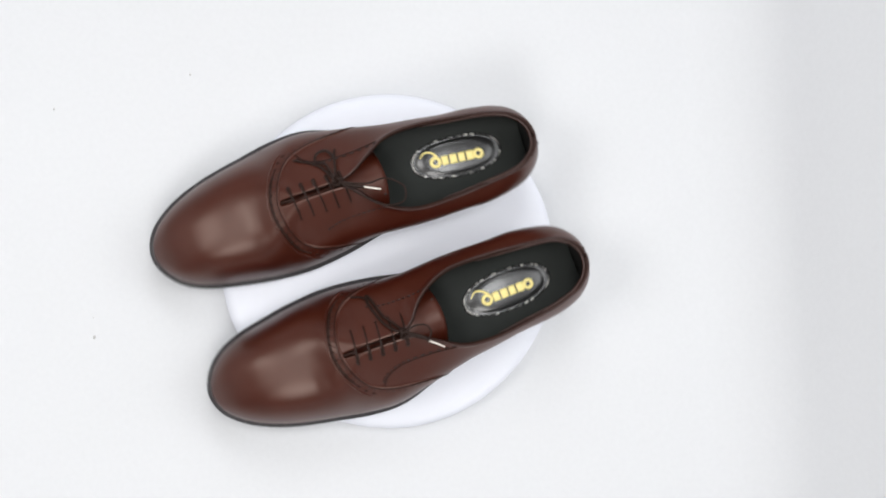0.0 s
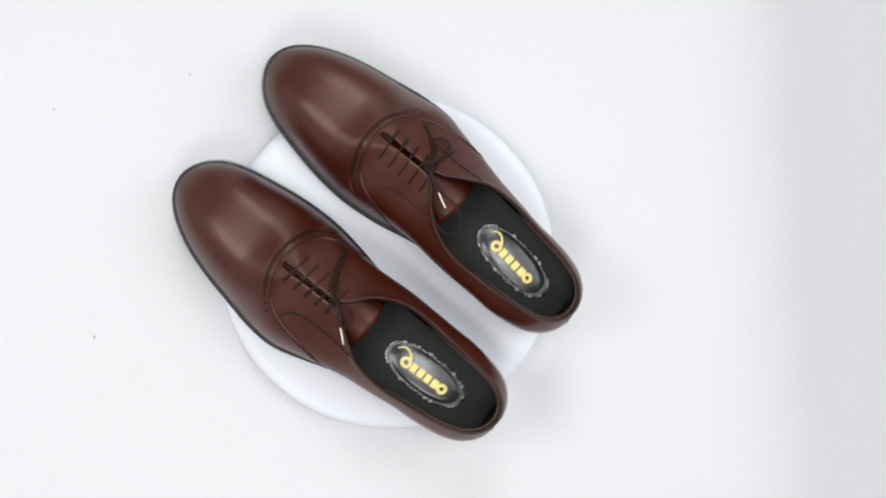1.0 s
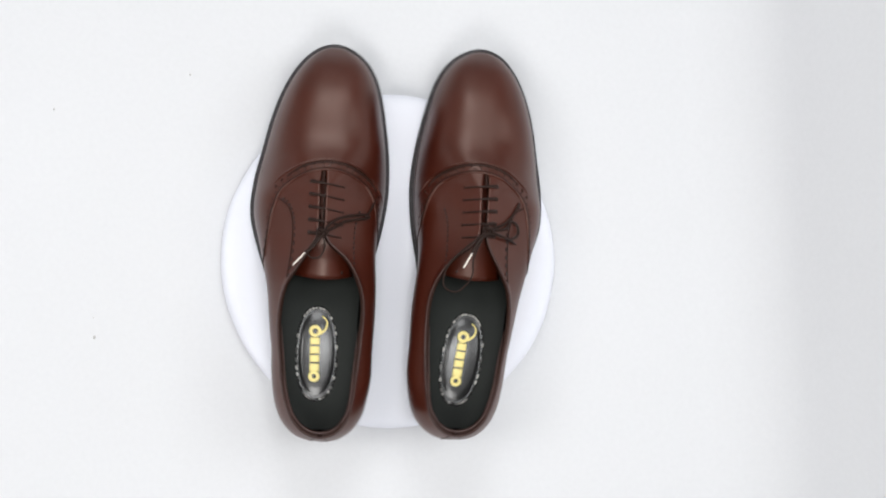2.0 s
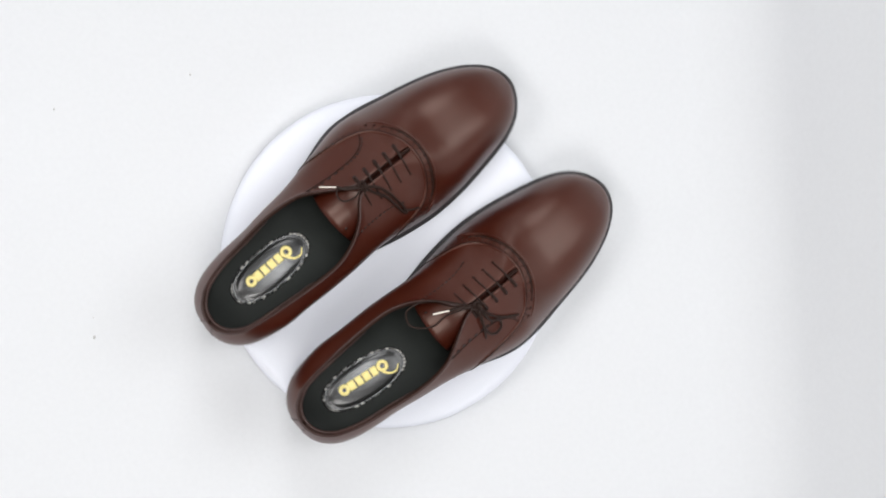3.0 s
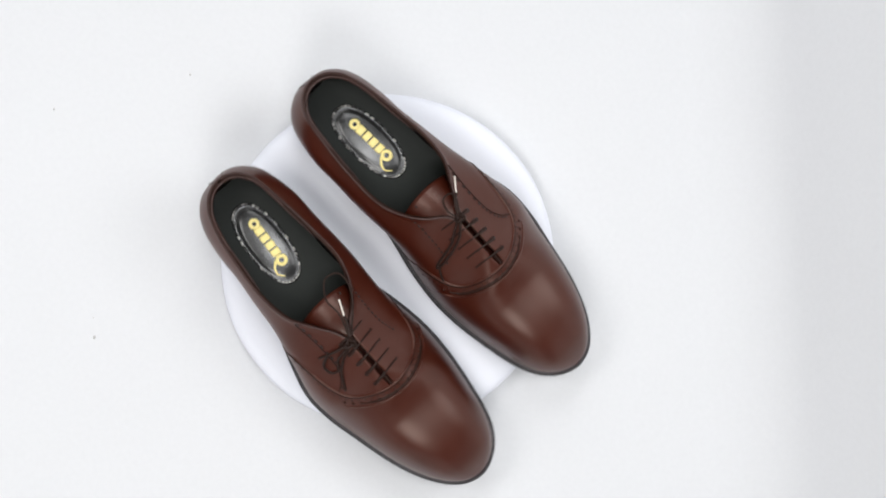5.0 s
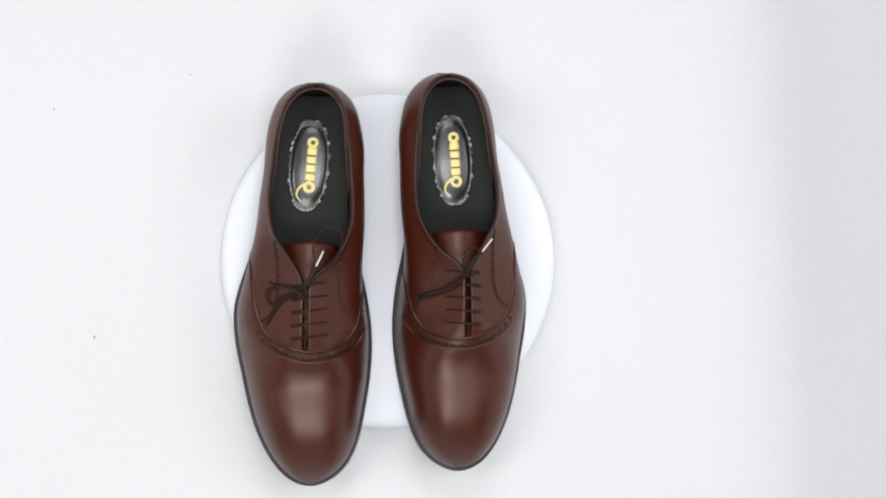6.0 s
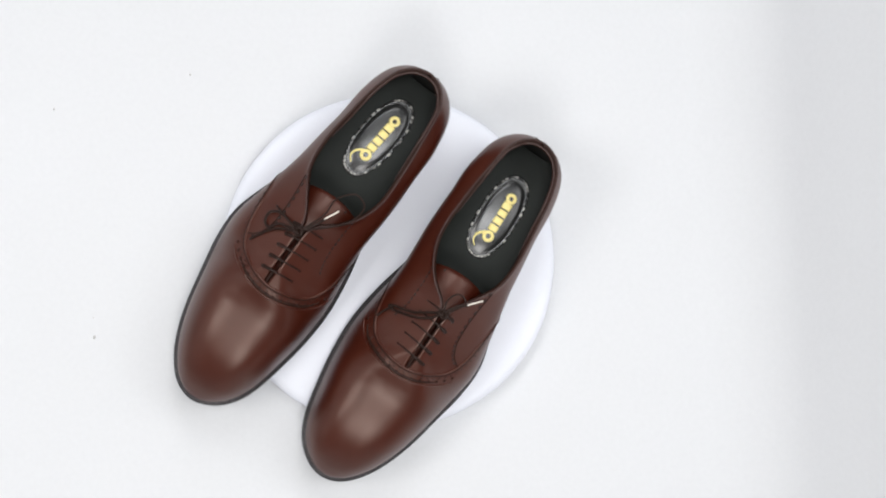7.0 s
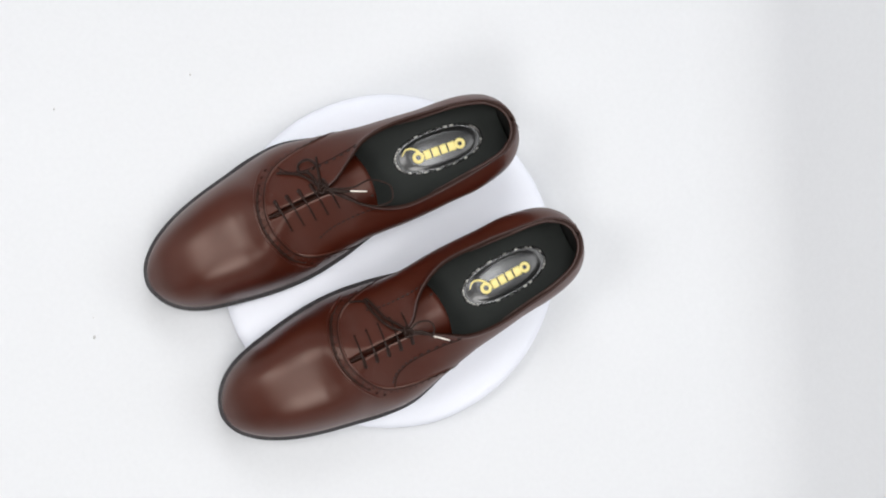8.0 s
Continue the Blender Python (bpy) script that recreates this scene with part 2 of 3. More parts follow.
def build_shoe(s, lace_builder, label):
    """One oxford shoe; s = 1 for the right foot, -1 for the left."""
    root = new("dress_shoe")
    tagged(root, label, "shoe", "pair of shoes")

    def sx(v):
        return Vector((v[0] * s, v[1], v[2]))

    def on(x, y, lift=0.0):
        for k in range(60):
            z = height(x, y)
            if z is not None:
                break
            if abs(x - LACE_X) < 0.016 and 0.11 < y < 0.20:
                z = rim_high(y)
                break
            x += math.copysign(0.0005, LACE_X - x)
        return Vector((x * s, y, z + lift))

    def lies(x, y):
        return height(x, y) is not None

    # upper
    bm = bmesh.new()
    rows = [[bm.verts.new(sx(p)) for p in row] for row in GRID]
    n = len(rows[0])
    for k in range(len(rows) - 1):
        for i in range(n):
            bm.faces.new((rows[k][i], rows[k][(i + 1) % n], rows[k + 1][(i + 1) % n], rows[k + 1][i]))
    up = part("upper", bm, [LEATHER, LINING, EDGE], root, "reddish brown polished leather upper")
    sol = up.modifiers.new("thickness", "SOLIDIFY")
    sol.thickness, sol.offset, sol.material_offset, sol.material_offset_rim = 0.0024, -1, 1, 2
    # welt and outsole
    for name, mat, grow, top, thick, lab in (("welt", WELT, -0.0003, 0.0013, 0.0030, "dark stitched welt"),
                                             ("outsole", SOLE, 0.0010, -0.0012, 0.0060, "black rubber outsole")):
        bm = bmesh.new()
        levels = []
        for dz, inset in ((top - 0.0006, 0.006), (top, 0.0012), (top - 0.0008, 0.0), (top - thick + 0.0008, 0.0), (top - thick, 0.001)):
            ring = plan_inset(inset - grow)
            levels.append([bm.verts.new((x * s, y, feather(y) + dz)) for x, y in ring])
        for a, b in zip(levels, levels[1:]):
            for i in range(len(a)):
                bm.faces.new((a[i], a[(i + 1) % len(a)], b[(i + 1) % len(a)], b[i]))
        for lev in (levels[0], levels[-1]):
            m = len(lev)
            for i in range(1, NS - 1):
                bm.faces.new((lev[i], lev[i + 1], lev[m - i - 1], lev[m - i]))
            bm.faces.new((lev[0], lev[1], lev[m - 1]))
            bm.faces.new((lev[NS - 1], lev[NS], lev[NS + 1]))
        part(name, bm, mat, root, lab)
    # heel block
    bm = bmesh.new()
    levels = []
    for z, inset in ((0.0205, -0.0006), (0.0125, 0.0004), (0.0115, -0.0002), (0.0015, 0.0008), (0.0, 0.002)):
        ring = [q for q, p in zip(plan_inset(inset), PLAN) if p.y < 0.072]
        levels.append([bm.verts.new((x * s, y, z)) for x, y in ring])
    for a, b in zip(levels, levels[1:]):
        for i in range(len(a)):
            bm.faces.new((a[i], a[(i + 1) % len(a)], b[(i + 1) % len(a)], b[i]))
    bm.faces.new(levels[0])
    bm.faces.new(levels[-1][::-1])
    part("heel", bm, SOLE, root, "black stacked heel")
    # sock
    bm = bmesh.new()
    rows = []
    for i in range(41):
        y = 0.0085 + 0.205 * i / 40
        a, b = half_in(y), half_out(y)
        row = []
        for j in range(17):
            u = j / 16
            x = a + (b - a) * u
            row.append(bm.verts.new((x * s, y, sock_z(y) + 0.004 * abs(2 * u - 1) ** 4)))
        rows.append(row)
    for r, q in zip(rows, rows[1:]):
        for j in range(16):
            bm.faces.new((r[j], r[j + 1], q[j + 1], q[j]))
    part("insole", bm, SOCK, root, "dark grey leather insole")
    # heel pad
    pc, turn, ra, rb = Vector((0.0045, 0.0600 if s > 0 else 0.0640)), radians(-4.5 if s > 0 else -1.0), 0.0325, 0.0142

    def pad(a, b, lift):
        """A point of the pad: a along the shoe, b across it."""
        x, y = pc.x + b * math.cos(turn) - a * math.sin(turn), pc.y + b * math.sin(turn) + a * math.cos(turn)
        return Vector((x * s, y, sock_z(y) + lift))

    def oval(k, q):
        c, d = math.cos(q), math.sin(q)
        return ra * k * math.copysign(abs(c) ** 0.86, c), rb * k * math.copysign(abs(d) ** 0.86, d)

    bm = bmesh.new()
    rings = [[bm.verts.new(pad(*oval(k, 2 * math.pi * i / 64), z)) for i in range(64)]
             for k, z in ((1.08, 0.0001), (1.06, 0.0005), (0.98, 0.0006), (0.94, 0.0004), (0.88, 0.0012), (0.7, 0.0016), (0.4, 0.0018), (0.1, 0.00185))]
    for a, b in zip(rings, rings[1:]):
        for i in range(64):
            bm.faces.new((a[i], a[(i + 1) % 64], b[(i + 1) % 64], b[i]))
    bm.faces.new(rings[-1])
    cushion = part("heel_pad", bm, PAD, root, "glossy black padded oval")
    bm = bmesh.new()
    for i in range(42):
        q = 2 * math.pi * i / 42
        a, b = Vector(oval(1.03, q)), Vector(oval(1.03, q + 0.075))
        mid = pad(*((a + b) / 2), 0.0013)
        tube(bm, spline([pad(*a, 0.0007), mid, pad(*b, 0.0007)], 4), 0.00072, 5)
    tagged(part("stitching", bm, BEAD, cushion, "pale stitches round the pad"), kind="stuff")
    # gold mark: two rings, plain blocks and a sweeping tail
    bm = bmesh.new()

    def pz(a, b):
        k = min(1, (a / ra) ** 2 + (b / rb) ** 2)
        return 0.0021 - 0.0010 * k * k

    for a0 in (-0.0165, 0.0165):
        r = 0.0029 if a0 < 0 else 0.0032
        pts = [pad(a0 + r * math.cos(2 * math.pi * i / 20), -0.0015 * s + r * math.sin(2 * math.pi * i / 20), pz(a0, 0)) for i in range(20)]
        tube(bm, pts, 0.0014, 6, closed=True, flat=0.25)
    for k in range(4):
        a0 = -0.0100 + 0.0064 * k
        pts = [pad(a0, b * s, pz(a0, b)) for b in (-0.0050, -0.0015, 0.0020)]
        tube(bm, spline(pts, 5), 0.0027 if k % 2 else 0.0029, 8, flat=0.12)
    arc = [pad(a, b * s, pz(a, b) - 0.0002) for a, b in ((0.0145, 0.0022), (0.0185, 0.0062), (0.0235, 0.0070), (0.0275, 0.0035))]
    tube(bm, spline(arc, 14), lambda u: 0.0011 * (1 - 0.6 * u), 6, flat=0.3)
    part("printed_mark", bm, GOLD, cushion, "gold printed mark")
    # tongue
    bm = bmesh.new()
    rows = []
    for i in range(25):
        y = 0.121 + 0.083 * i / 24
        half = 0.0215 - 0.006 * i / 24
        row = []
        for j in range(13):
            u = j / 12 * 2 - 1
            base = rim_high(max(y, 0.15)) - 0.0055 - 0.0040 * smooth(0.150, 0.160, y) - 0.010 * smooth(0.150, 0.120, y)
            row.append(bm.verts.new(((LACE_X - 0.003 + half * u) * s, y - 0.003 * (1 - u * u) * (i < 3), base - 0.010 * u * u)))
        rows.append(row)
    for r, q in zip(rows, rows[1:]):
        for j in range(12):
            bm.faces.new((r[j], r[j + 1], q[j + 1], q[j]))
    tg = part("tongue", bm, LEATHER, root, "brown leather tongue")
    sol = tg.modifiers.new("thickness", "SOLIDIFY")
    sol.thickness, sol.offset = 0.0022, -1
    # seams of the vamp and of the lacing panels
    vamp = [(0.0455, 0.104), (0.0465, 0.125), (0.0445, 0.150), (0.0420, 0.168), (0.0355, 0.1835), (0.0220, 0.1932), (0.006, 0.1980), (-0.0095, 0.1966),
            (-0.0235, 0.1902), (-0.0315, 0.1795), (-0.0350, 0.165), (-0.0362, 0.145), (-0.0365, 0.122), (-0.0355, 0.104)]
    line = spline([(x, y, 0) for x, y in vamp], 90)
    bm = bmesh.new()
    inside = [p for p in line if lies(p.x * 1.0 + math.copysign(0.0012, p.x - LACE_X), p.y)]

    def fall(p, step):
        """From a point of the seam down the side wall to the sole, a few columns towards the heel."""
        z = height(p.x, p.y)
        _, i0, k0 = min(((GRID[k][i] - Vector((p.x, p.y, z))).length, i, k) for k in range(8, len(GRID)) for i in range(len(GRID[0])))
        out = []
        for j in range(1, 19):
            t = j / 18
            fi, k = i0 + step * t, round(k0 + (3 - k0) * t)
            i = int(fi)
            out.append(sx(GRID[k][i].lerp(GRID[k][(i + 1) % len(GRID[0])], fi - i)))
        return out

    seam = fall(inside[0], -4)[::-1] + [on(p.x, p.y, 0.0002) for p in inside] + fall(inside[-1], 4)
    tube(bm, seam, 0.00062, 6)
    part("vamp_seam", bm, EDGE, root, "dark edge of the quarter over the vamp")
    bm = bmesh.new()
    lip = []
    for p in inside:
        d = (p - Vector((0.006, 0.15, 0))).normalized() * 0.0011
        if lies(p.x - d.x, p.y - d.y):
            lip.append(on(p.x - d.x, p.y - d.y, 0.0002))
    tube(bm, lip, lambda u: 0.00085 * min(1, 8 * u * (1 - u) + 0.2), 8)
    part("quarter_edge", bm, LEATHER, root, "turned leather edge of the quarters")
    mid = Vector((0.006, 0.15, 0))
    bm = bmesh.new()
    ridge = []
    for p in line[26:-24]:
        d = (p - mid).normalized() * 0.0068
        if lies(p.x + d.x, p.y + d.y):
            ridge.append(on(p.x + d.x, p.y + d.y, 0.0001))
    tube(bm, ridge, lambda u: 0.00075 * min(1, 8 * u * (1 - u) + 0.2), 8)
    part("vamp_ridge", bm, LEATHER, root, "raised leather line along the vamp")
    # The groove's shade is put into a dark strip lying flat on the leather.
    bm = bmesh.new()
    dark_strip = []
    for p in line[30:-28]:
        d = (p - mid).normalized() * 0.0040
        dark_strip.append(on(p.x + d.x, p.y + d.y, -0.0001))
    tube(bm, dark_strip, lambda u: 0.0018 * min(1, 6 * u * (1 - u) + 0.1), 8, flat=0.14)
    part("punched_band", bm, EDGE, root, "dark flat strip standing for the groove between the vamp edges")
    bm = bmesh.new()
    dash = spline([(x, y, 0) for x, y in vamp], 150)
    for off in (0.0020,):
        for i in range(2, 147, 3):
            pair = []
            for p in (dash[i], dash[i + 1]):
                d = (p - mid).normalized() * (off if 0.16 < p.y else off * 0.6)
                pair.append((p.x + d.x, p.y + d.y))
            if all(lies(*q) for q in pair):
                tube(bm, [on(*q, 0.0002) for q in pair], 0.00038, 5)
    tagged(part("vamp_stitching", bm, THREAD, root, "row of brown stitches"), kind="stuff")
    bm = bmesh.new()
    for i in range(44, 108, 4):
        p = dash[i]
        d = (p - mid).normalized() * 0.0040
        c = on(p.x + d.x, p.y + d.y, 0.0001)
        tube(bm, [c + Vector((-0.0008, 0, 0)), c + Vector((0.0008, 0, 0.0001))], 0.0011, 8, flat=0.35)
    tagged(part("punched_holes", bm, EDGE, root, "small punched holes along the vamp"), kind="stuff")
    for name, pts in (("outer_facing_stitching", [(0.0275, 0.118), (0.0255, 0.135), (0.0250, 0.152), (0.0262, 0.163), (0.0305, 0.1720), (0.0378, 0.1772)]),
                      ("inner_facing_stitching", [(-0.0190, 0.122), (-0.0178, 0.140), (-0.0185, 0.158), (-0.0225, 0.172)])):
        bm = bmesh.new()
        dash2 = spline([(x, y, 0) for x, y in pts], 60)
        for i in range(0, 56, 4):
            tube(bm, [on(p.x, p.y, 0.0002) for p in (dash2[i], dash2[i + 1], dash2[i + 2])], 0.0007, 5)
        tagged(part(name, bm, THREAD, root, "brown stitches along the lacing panel"), kind="stuff")
    bm = bmesh.new()
    tube(bm, [on(p.x, p.y, 0.0001) for p in spline([(0.0287, 0.118, 0), (0.0267, 0.135, 0), (0.0262, 0.152, 0), (0.0274, 0.1625, 0), (0.0314, 0.1708, 0), (0.0386, 0.1760, 0)], 40)], 0.0005, 6)
    part("facing_edge", bm, EDGE, root, "dark edge of the lacing panel")
    # Dark cord added to cover the bright pinched mesh where the slit ends.
    bm = bmesh.new()
    tube(bm, [on(LACE_X + 0.0003 * math.sin(9 * k), 0.1875 + 0.0012 * k, 0.0001) for k in range(8)], 0.0010, 6)
    part("slit_end", bm, EDGE, root, "dark cord covering the closed end of the lacing slit")
    # rolled rim round the opening
    bm = bmesh.new()
    first = [p for p in GRID[-1][:NS] if p.y < 0.1535]
    last = [p for p in GRID[-1][NS:] if p.y < 0.1535]
    tube(bm, [sx(p) + Vector((0, 0, -0.0002)) for p in last + first], 0.0008, 6)
    part("collar_binding", bm, RIM, root, "folded brown collar edge")
    bm = bmesh.new()
    ring = [p for p in GRID[-1][NS:] if p.y < 0.085] + [p for p in GRID[-1][:NS] if p.y < 0.085]
    hub = Vector((0.003, 0.075, 0))
    low = []
    for p in ring:
        d = hub - Vector((p.x, p.y, 0))
        d = d.normalized() * 0.0030
        low.append(sx((p.x + d.x, p.y + d.y, p.z - 0.0020)))
    tube(bm, low, lambda u: 0.0012 * min(1, 6 * u * (1 - u) + 0.15), 6)
    part("collar_padding", bm, RIM, root, "soft brown padding inside the heel")
    # heel strip
    bm = bmesh.new()
    for side in (-1, 1):
        pts = [sx(GRID[k][3 * side % len(GRID[0])]) + Vector((0, -0.0002, 0)) for k in range(2, len(GRID))]
        tube(bm, pts, 0.0004, 6)
    part("back_seam", bm, EDGE, root, "dark seam of the heel strip")
    # laces
    for k in range(5):
        y = 0.1495 + 0.0093 * k
        bm = bmesh.new()
        xs = (LACE_X + 0.0090, LACE_X + 0.0035, LACE_X, LACE_X - 0.007, LACE_X - 0.0145)
        pts = [on(x, y - 0.13 * (LACE_X - x), -0.0004 if i in (0, 4) else 0.0007) for i, x in enumerate(xs)]
        pts[2].z = max(pts[1].z, pts[3].z) + 0.0001
        # Outer end thickened: its dark shape carries the shade of the lace dents.
        tube(bm, spline(pts, 14), lambda u: 0.0016 - 0.0009 * min(1, 1.6 * u), 7, flat=0.7)
        part("lace_bar", bm, LACE, root, "dark brown cord across the slit")
        for x in (xs[0], xs[4]) if k else ():
            bm = bmesh.new()
            c = on(x, y - 0.13 * (LACE_X - x), 0.0001)
            tube(bm, [c + Vector((0.0008 * math.cos(2 * math.pi * i / 12), 0.0008 * math.sin(2 * math.pi * i / 12), 0)) for i in range(12)], 0.0003, 5, closed=True)
            part("eyelet", bm, EDGE, root, "punched lace hole")
    lace_builder(root, on, s)
    return root


def cord(root, on, s, name, pts, r=0.0009, n=30, mat=LACE, label="dark brown waxed cord"):
    """Cord over plan points with their lift above the upper, or z where the opening lies below."""
    bm = bmesh.new()
    y_back = 0.0025
    P = [on(x, y - y_back, z) if z < 0.02 else Vector((x * s, y - y_back, z)) for x, y, z in pts]
    tube(bm, spline(P, n), r * 1.12, 7, flat=0.75)
    return part(name, bm, mat, root, label)


def knot(root, on, s, x, y):
    bm = bmesh.new()
    c = on(x, y - 0.0025, 0.0022)
    pts = []
    for i in range(48):
        a = 2 * math.pi * i / 48
        pts.append(c + Vector(((0.0026 + 0.0012 * math.cos(3 * a)) * math.cos(2 * a), (0.0020 + 0.0010 * math.cos(3 * a)) * math.sin(2 * a), 0.0011 * math.sin(3 * a))))
    tube(bm, pts, 0.0010, 7, closed=True)
    part("knot", bm, LACE, root, "tied lace knot")


def laces_right(root, on, s):
    knot(root, on, s, 0.0085, 0.1565)
    cord(root, on, s, "bow_loop", [(0.0096, 0.1570, 0.002), (0.0180, 0.1545, 0.004), (0.0270, 0.1530, 0.004), (0.0335, 0.1570, 0.003), (0.0325, 0.1640, 0.002),
                                   (0.0270, 0.1655, 0.002), (0.0232, 0.1600, 0.003), (0.0160, 0.1580, 0.003), (0.0100, 0.1575, 0.002)], n=50)
    cord(root, on, s, "lace_end", [(0.0095, 0.1578, 0.002), (0.0195, 0.1620, 0.002), (0.0265, 0.1684, 0.0012), (0.0337, 0.1805, 0.001)])
    cord(root, on, s, "lace_stub", [(0.0099, 0.1556, 0.002), (0.0221, 0.1534, 0.003), (0.0325, 0.1503, 0.0015)], r=0.0007)
    cord(root, on, s, "lace_tail", [(0.0080, 0.1555, 0.002), (0.0020, 0.1464, 0.079), (-0.0009, 0.1392, 0.0785)], r=0.0010)
    cord(root, on, s, "lace_tip", [(-0.0009, 0.1392, 0.0785), (-0.0035, 0.1338, 0.0785), (-0.0060, 0.1283, 0.0785)], r=0.00055, n=8, mat=AGLET, label="pale plastic lace tip")
    cord(root, on, s, "long_loop", [(0.0060, 0.1540, 0.079), (-0.0071, 0.1415, 0.0785), (-0.0172, 0.1284, 0.076), (-0.0186, 0.1150, 0.074), (-0.0099, 0.1109, 0.073),
                                    (-0.0033, 0.1157, 0.074), (0.0011, 0.1242, 0.076), (0.0007, 0.1365, 0.078), (0.0065, 0.1530, 0.079)], r=0.0006, n=60)


def laces_left(root, on, s):
    knot(root, on, s, 0.0058, 0.1530)
    cord(root, on, s, "lace_tail", [(0.0055, 0.1519, 0.002), (0.0110, 0.1431, 0.079), (0.0167, 0.1384, 0.0785)], r=0.0010)
    cord(root, on, s, "lace_tip", [(0.0167, 0.1384, 0.0785), (0.0205, 0.1340, 0.0775), (0.0248, 0.1293, 0.076)], r=0.00055, n=8, mat=AGLET, label="pale plastic lace tip")
    cord(root, on, s, "bow_loop", [(0.0054, 0.1530, 0.003), (-0.0020, 0.1615, 0.003), (-0.0124, 0.1664, 0.003), (-0.0262, 0.1690, 0.002), (-0.0272, 0.1665, 0.003),
                                   (-0.0114, 0.1625, 0.003), (-0.0037, 0.1575, 0.003), (0.0053, 0.1522, 0.003)], n=60)
    cord(root, on, s, "lace_end", [(-0.0255, 0.1675, 0.002), (-0.0290, 0.1720, 0.0015), (-0.0315, 0.1785, 0.001)], r=0.0008)
    cord(root, on, s, "long_loop", [(0.0055, 0.1525, 0.079), (0.0030, 0.1440, 0.078), (0.0060, 0.1360, 0.077), (0.0120, 0.1350, 0.077), (0.0150, 0.1390, 0.0775),
                                    (0.0110, 0.1460, 0.0785), (0.0060, 0.1522, 0.079)], r=0.0006, n=50)


# ---- setting ----
FLOOR_Z = -0.026
WALL_X, WALL_TURN = 0.333, -2.4


def sheet(name, prof, y0, y1, ny, label, wave=0.0, mat=PAPER, m=None):
    """A cloth drawn along y from a profile of (x, z), with thickness."""
    bm = bmesh.new()
    rows = []
    for j in range(ny + 1):
        y = y0 + (y1 - y0) * j / ny
        rows.append([bm.verts.new((x + wave * noise.noise(Vector((3 * x, 4 * y, 5 * z))), y, z + wave * 0.3 * noise.noise(Vector((5 * x, 5 * y, z + 9))))) for x, z in prof])
    for r, q in zip(rows, rows[1:]):
        for i in range(len(prof) - 1):
            bm.faces.new((r[i], r[i + 1], q[i + 1], q[i]))
    ob = part(name, bm, mat, None)
    sol = ob.modifiers.new("thickness", "SOLIDIFY")
    sol.thickness, sol.offset = 0.003, 0
    if m:
        ob.matrix_world = m
    return tagged(ob, label, "backdrop", kind="structure")


def setting():
    R = 0.078
    prof = [(-0.62 + (WALL_X - R + 0.62) * i / 24, FLOOR_Z) for i in range(25)]
    prof += [(WALL_X - R + R * math.sin(a), FLOOR_Z + R - R * math.cos(a)) for a in [1.17 * i / 16 for i in range(1, 17)]]
    lean = 1.17
    prof += [(prof[-1][0] + 0.42 * math.cos(lean) * i / 12, prof[-1][1] + 0.42 * math.sin(lean) * i / 12) for i in range(1, 13)]
    sheet("floor", prof, -0.62, 0.66, 48, "smooth white cloth sweep rising into a wall", 0.0015, m=pose(0, 0, 0, 0, 0, -WALL_TURN))
    # Unseen walls, added; their heights shape what the leather reflects.
    sheet("wall_left", [(-0.58, FLOOR_Z + 0.003), (-0.58, 0.2), (-0.58, 0.42)], -0.55, 0.6, 4, "unseen white cloth wall, added to reflect in the leather")
    for name, y, top in (("wall_front", -0.55, 0.26), ("wall_back", 0.6, 0.62)):
        bm = bmesh.new()
        vs = [bm.verts.new(p) for p in ((-0.57, y, FLOOR_Z + 0.003), (0.29, y, FLOOR_Z + 0.003), (0.29, y, top), (-0.57, y, top))]
        bm.faces.new(vs)
        ob = part(name, bm, PAPER, None)
        sol = ob.modifiers.new("thickness", "SOLIDIFY")
        sol.thickness, sol.offset = 0.003, 0
        tagged(ob, "unseen white cloth wall, added to reflect in the leather", "backdrop", kind="structure")


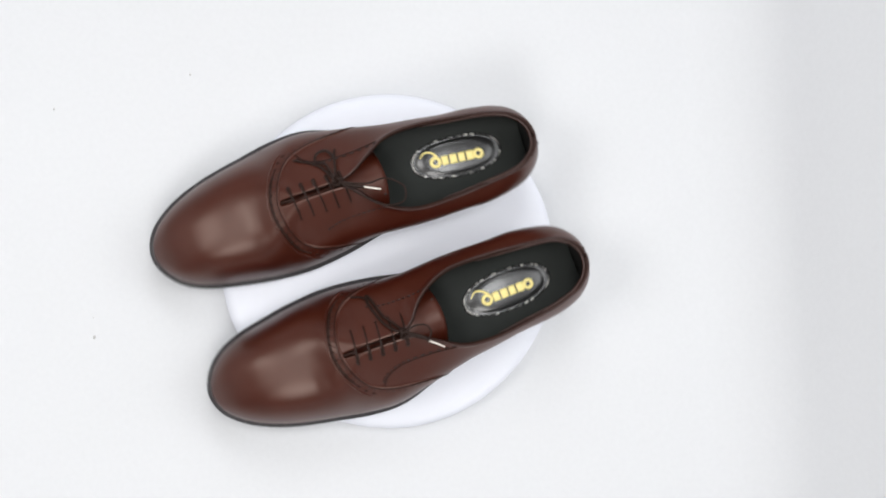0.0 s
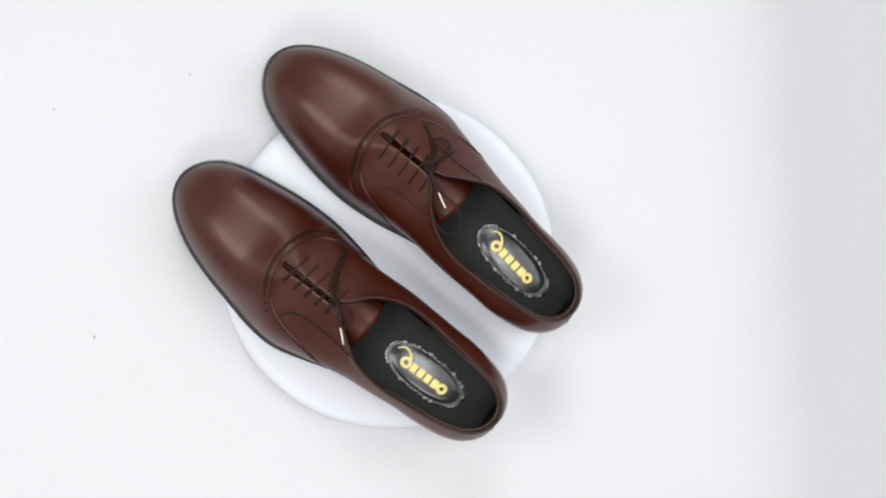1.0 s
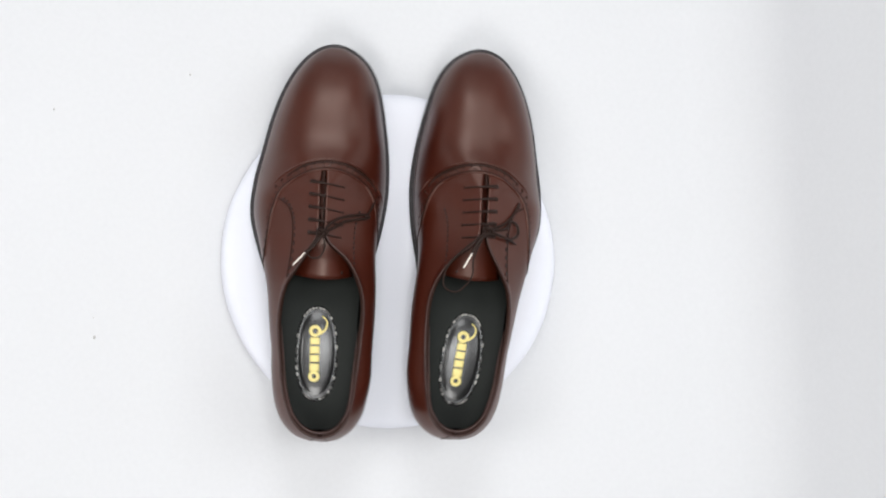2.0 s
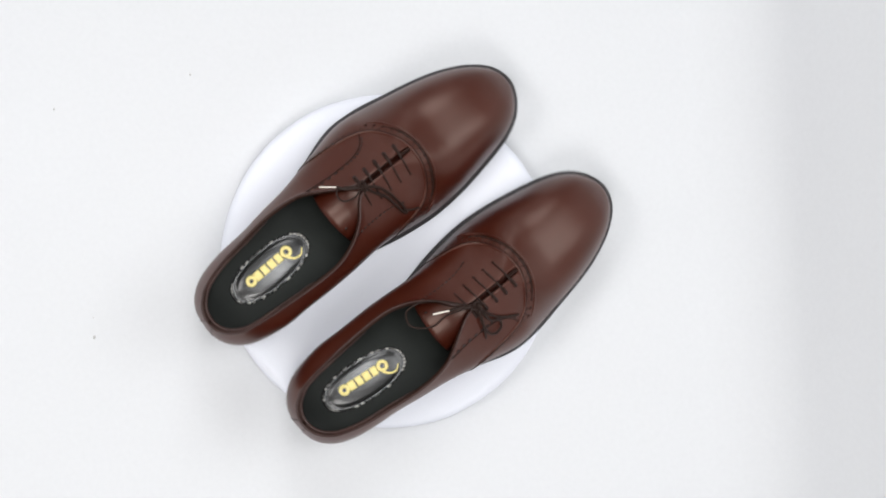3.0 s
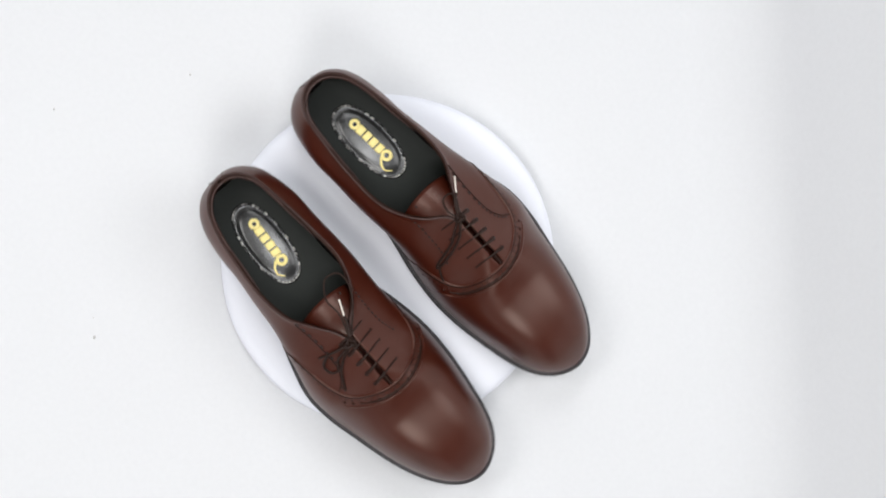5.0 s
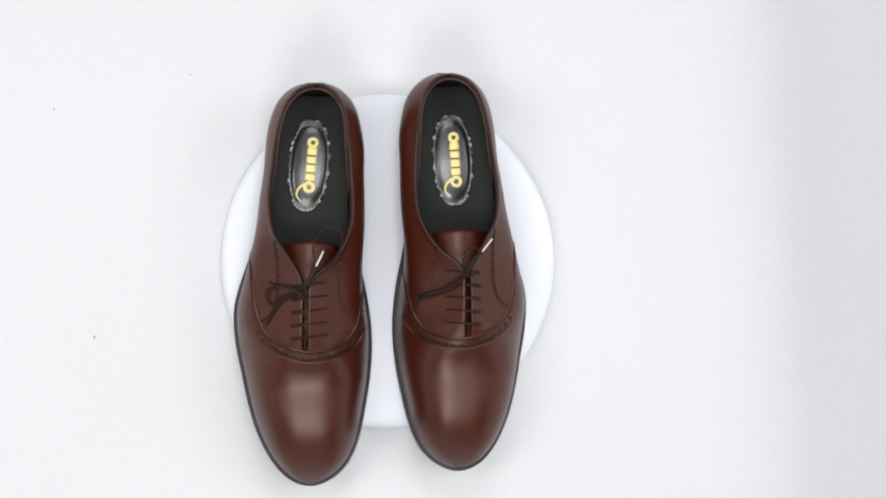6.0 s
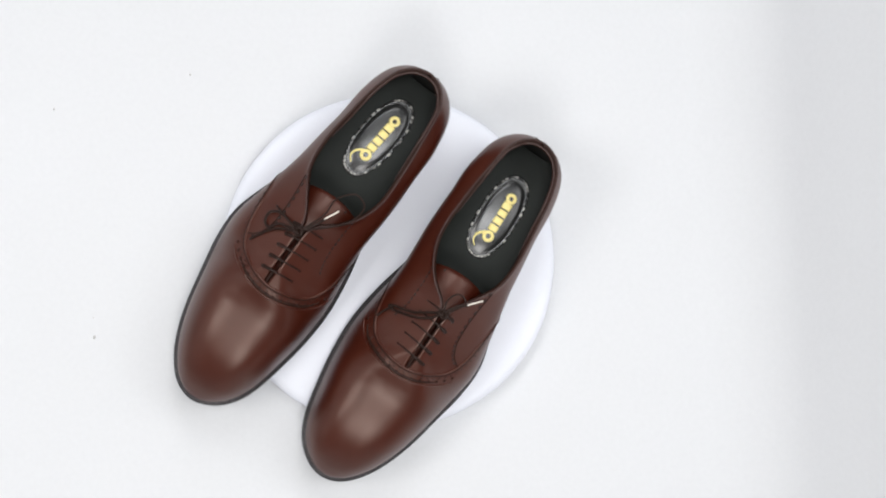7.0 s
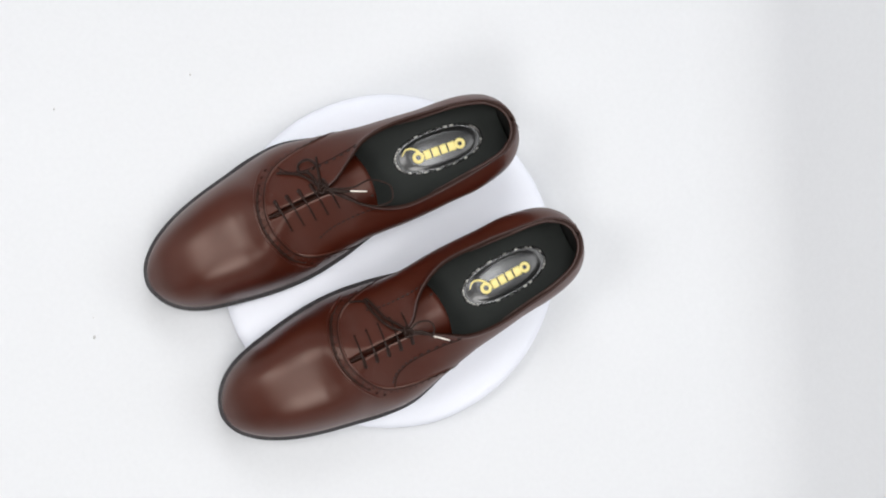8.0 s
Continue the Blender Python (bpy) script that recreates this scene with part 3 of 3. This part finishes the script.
def turntable():
    root = new("turntable")
    tagged(root, "round white cloth-covered display turntable", "turntable")
    bm = bmesh.new()
    prof = [(0.0, 0.0), (0.05, 0.0), (0.10, 0.0), (0.114, -0.0002), (0.120, -0.0010), (0.1245, -0.0026), (0.1278, -0.0052), (0.1298, -0.0088), (0.1305, -0.0125), (0.1298, -0.0155), (0.127, -0.0170), (0.09, -0.0170)]
    n = 128
    rings = []
    for r, z in prof[1:]:
        rings.append([bm.verts.new(((r + (0.0009 * noise.noise(Vector((3 * math.cos(2 * math.pi * i / n), 3 * math.sin(2 * math.pi * i / n), 2))) if r > 0.11 else 0)) * math.cos(2 * math.pi * i / n),
                                    (r + (0.0009 * noise.noise(Vector((3 * math.cos(2 * math.pi * i / n), 3 * math.sin(2 * math.pi * i / n), 2))) if r > 0.11 else 0)) * math.sin(2 * math.pi * i / n), z))
                      for i in range(n)])
    for a, b in zip(rings, rings[1:]):
        for i in range(n):
            bm.faces.new((a[i], a[(i + 1) % n], b[(i + 1) % n], b[i]))
    bm.faces.new(rings[0])
    bm.faces.new(rings[-1][::-1])
    part("platter", bm, FELT, root, "white covered platter")
    bm = bmesh.new()
    for r, z in ((0.088, -0.0170), (0.092, -0.024), (0.092, FLOOR_Z + 0.0016)):
        rings.append([bm.verts.new((r * math.cos(2 * math.pi * i / 64), r * math.sin(2 * math.pi * i / 64), z)) for i in range(64)])
    for a, b in zip(rings[-3:], rings[-2:]):
        for i in range(64):
            bm.faces.new((a[i], a[(i + 1) % 64], b[(i + 1) % 64], b[i]))
    bm.faces.new(rings[-3])
    bm.faces.new(rings[-1][::-1])
    part("base", bm, FELT, root, "white turntable base")
    return root


def specks():
    for x, y, r in ((-0.2227, -0.0588, 0.0016), (-0.1525, 0.1460, 0.0011), (-0.2553, 0.1167, 0.0012), (-0.2236, -0.0438, 0.0007)):
        bm = bmesh.new()
        bmesh.ops.create_icosphere(bm, subdivisions=1, radius=r)
        for v in bm.verts:
            v.co.x *= 0.7
            v.co.z *= 0.4
            v.co += Vector(noise.noise_vector(v.co * 900)) * r * 0.25
        ob = part("dust_speck", bm, SPECK, None)
        ob.location = (x, y, FLOOR_Z + 0.0018)
        tagged(ob, "tiny grey dust speck on the white cloth", "dust", "dust specks")


setting()
TABLE = turntable()
RIGHT = build_shoe(1, laces_right, "reddish brown polished oxford shoe with looped lace bow")
LEFT = build_shoe(-1, laces_left, "reddish brown polished oxford shoe with flat folded bow")
specks()

# turn of the table in degrees, by seconds
TURN = table([0.0, 0.5, 1.0, 1.5, 2.15, 2.8, 3.0, 3.5, 4.0, 4.5, 4.7, 5.25, 5.8, 6.0, 6.5, 7.0, 7.5, 8.0],
             [17.6, -12.5, -41.4, -70.2, -103.0, -133.8, -142.9, -165.6, -186.0, -206.5, -214.6, -238.7, -262.3, -270.3, -288.3, -306.3, -322.3, -335.5])
RIGHT_ON = pose(0.129, 0.055, 0, 0, 0, 90)
LEFT_ON = pose(0.1386, -0.0397, 0, 0, 0, 93.1)


def motions():
    times = [i / 10 for i in range(81)]
    for thing, on in ((TABLE, pose(0, 0, 0)), (RIGHT, RIGHT_ON), (LEFT, LEFT_ON)):
        walk(thing, [(t, pose(0.0036 if thing is TABLE else 0.0020 - 0.0005 * t, 0.0011 if thing is TABLE else 0, 0, 0, 0, TURN(t)) @ on) for t in times])


motions()
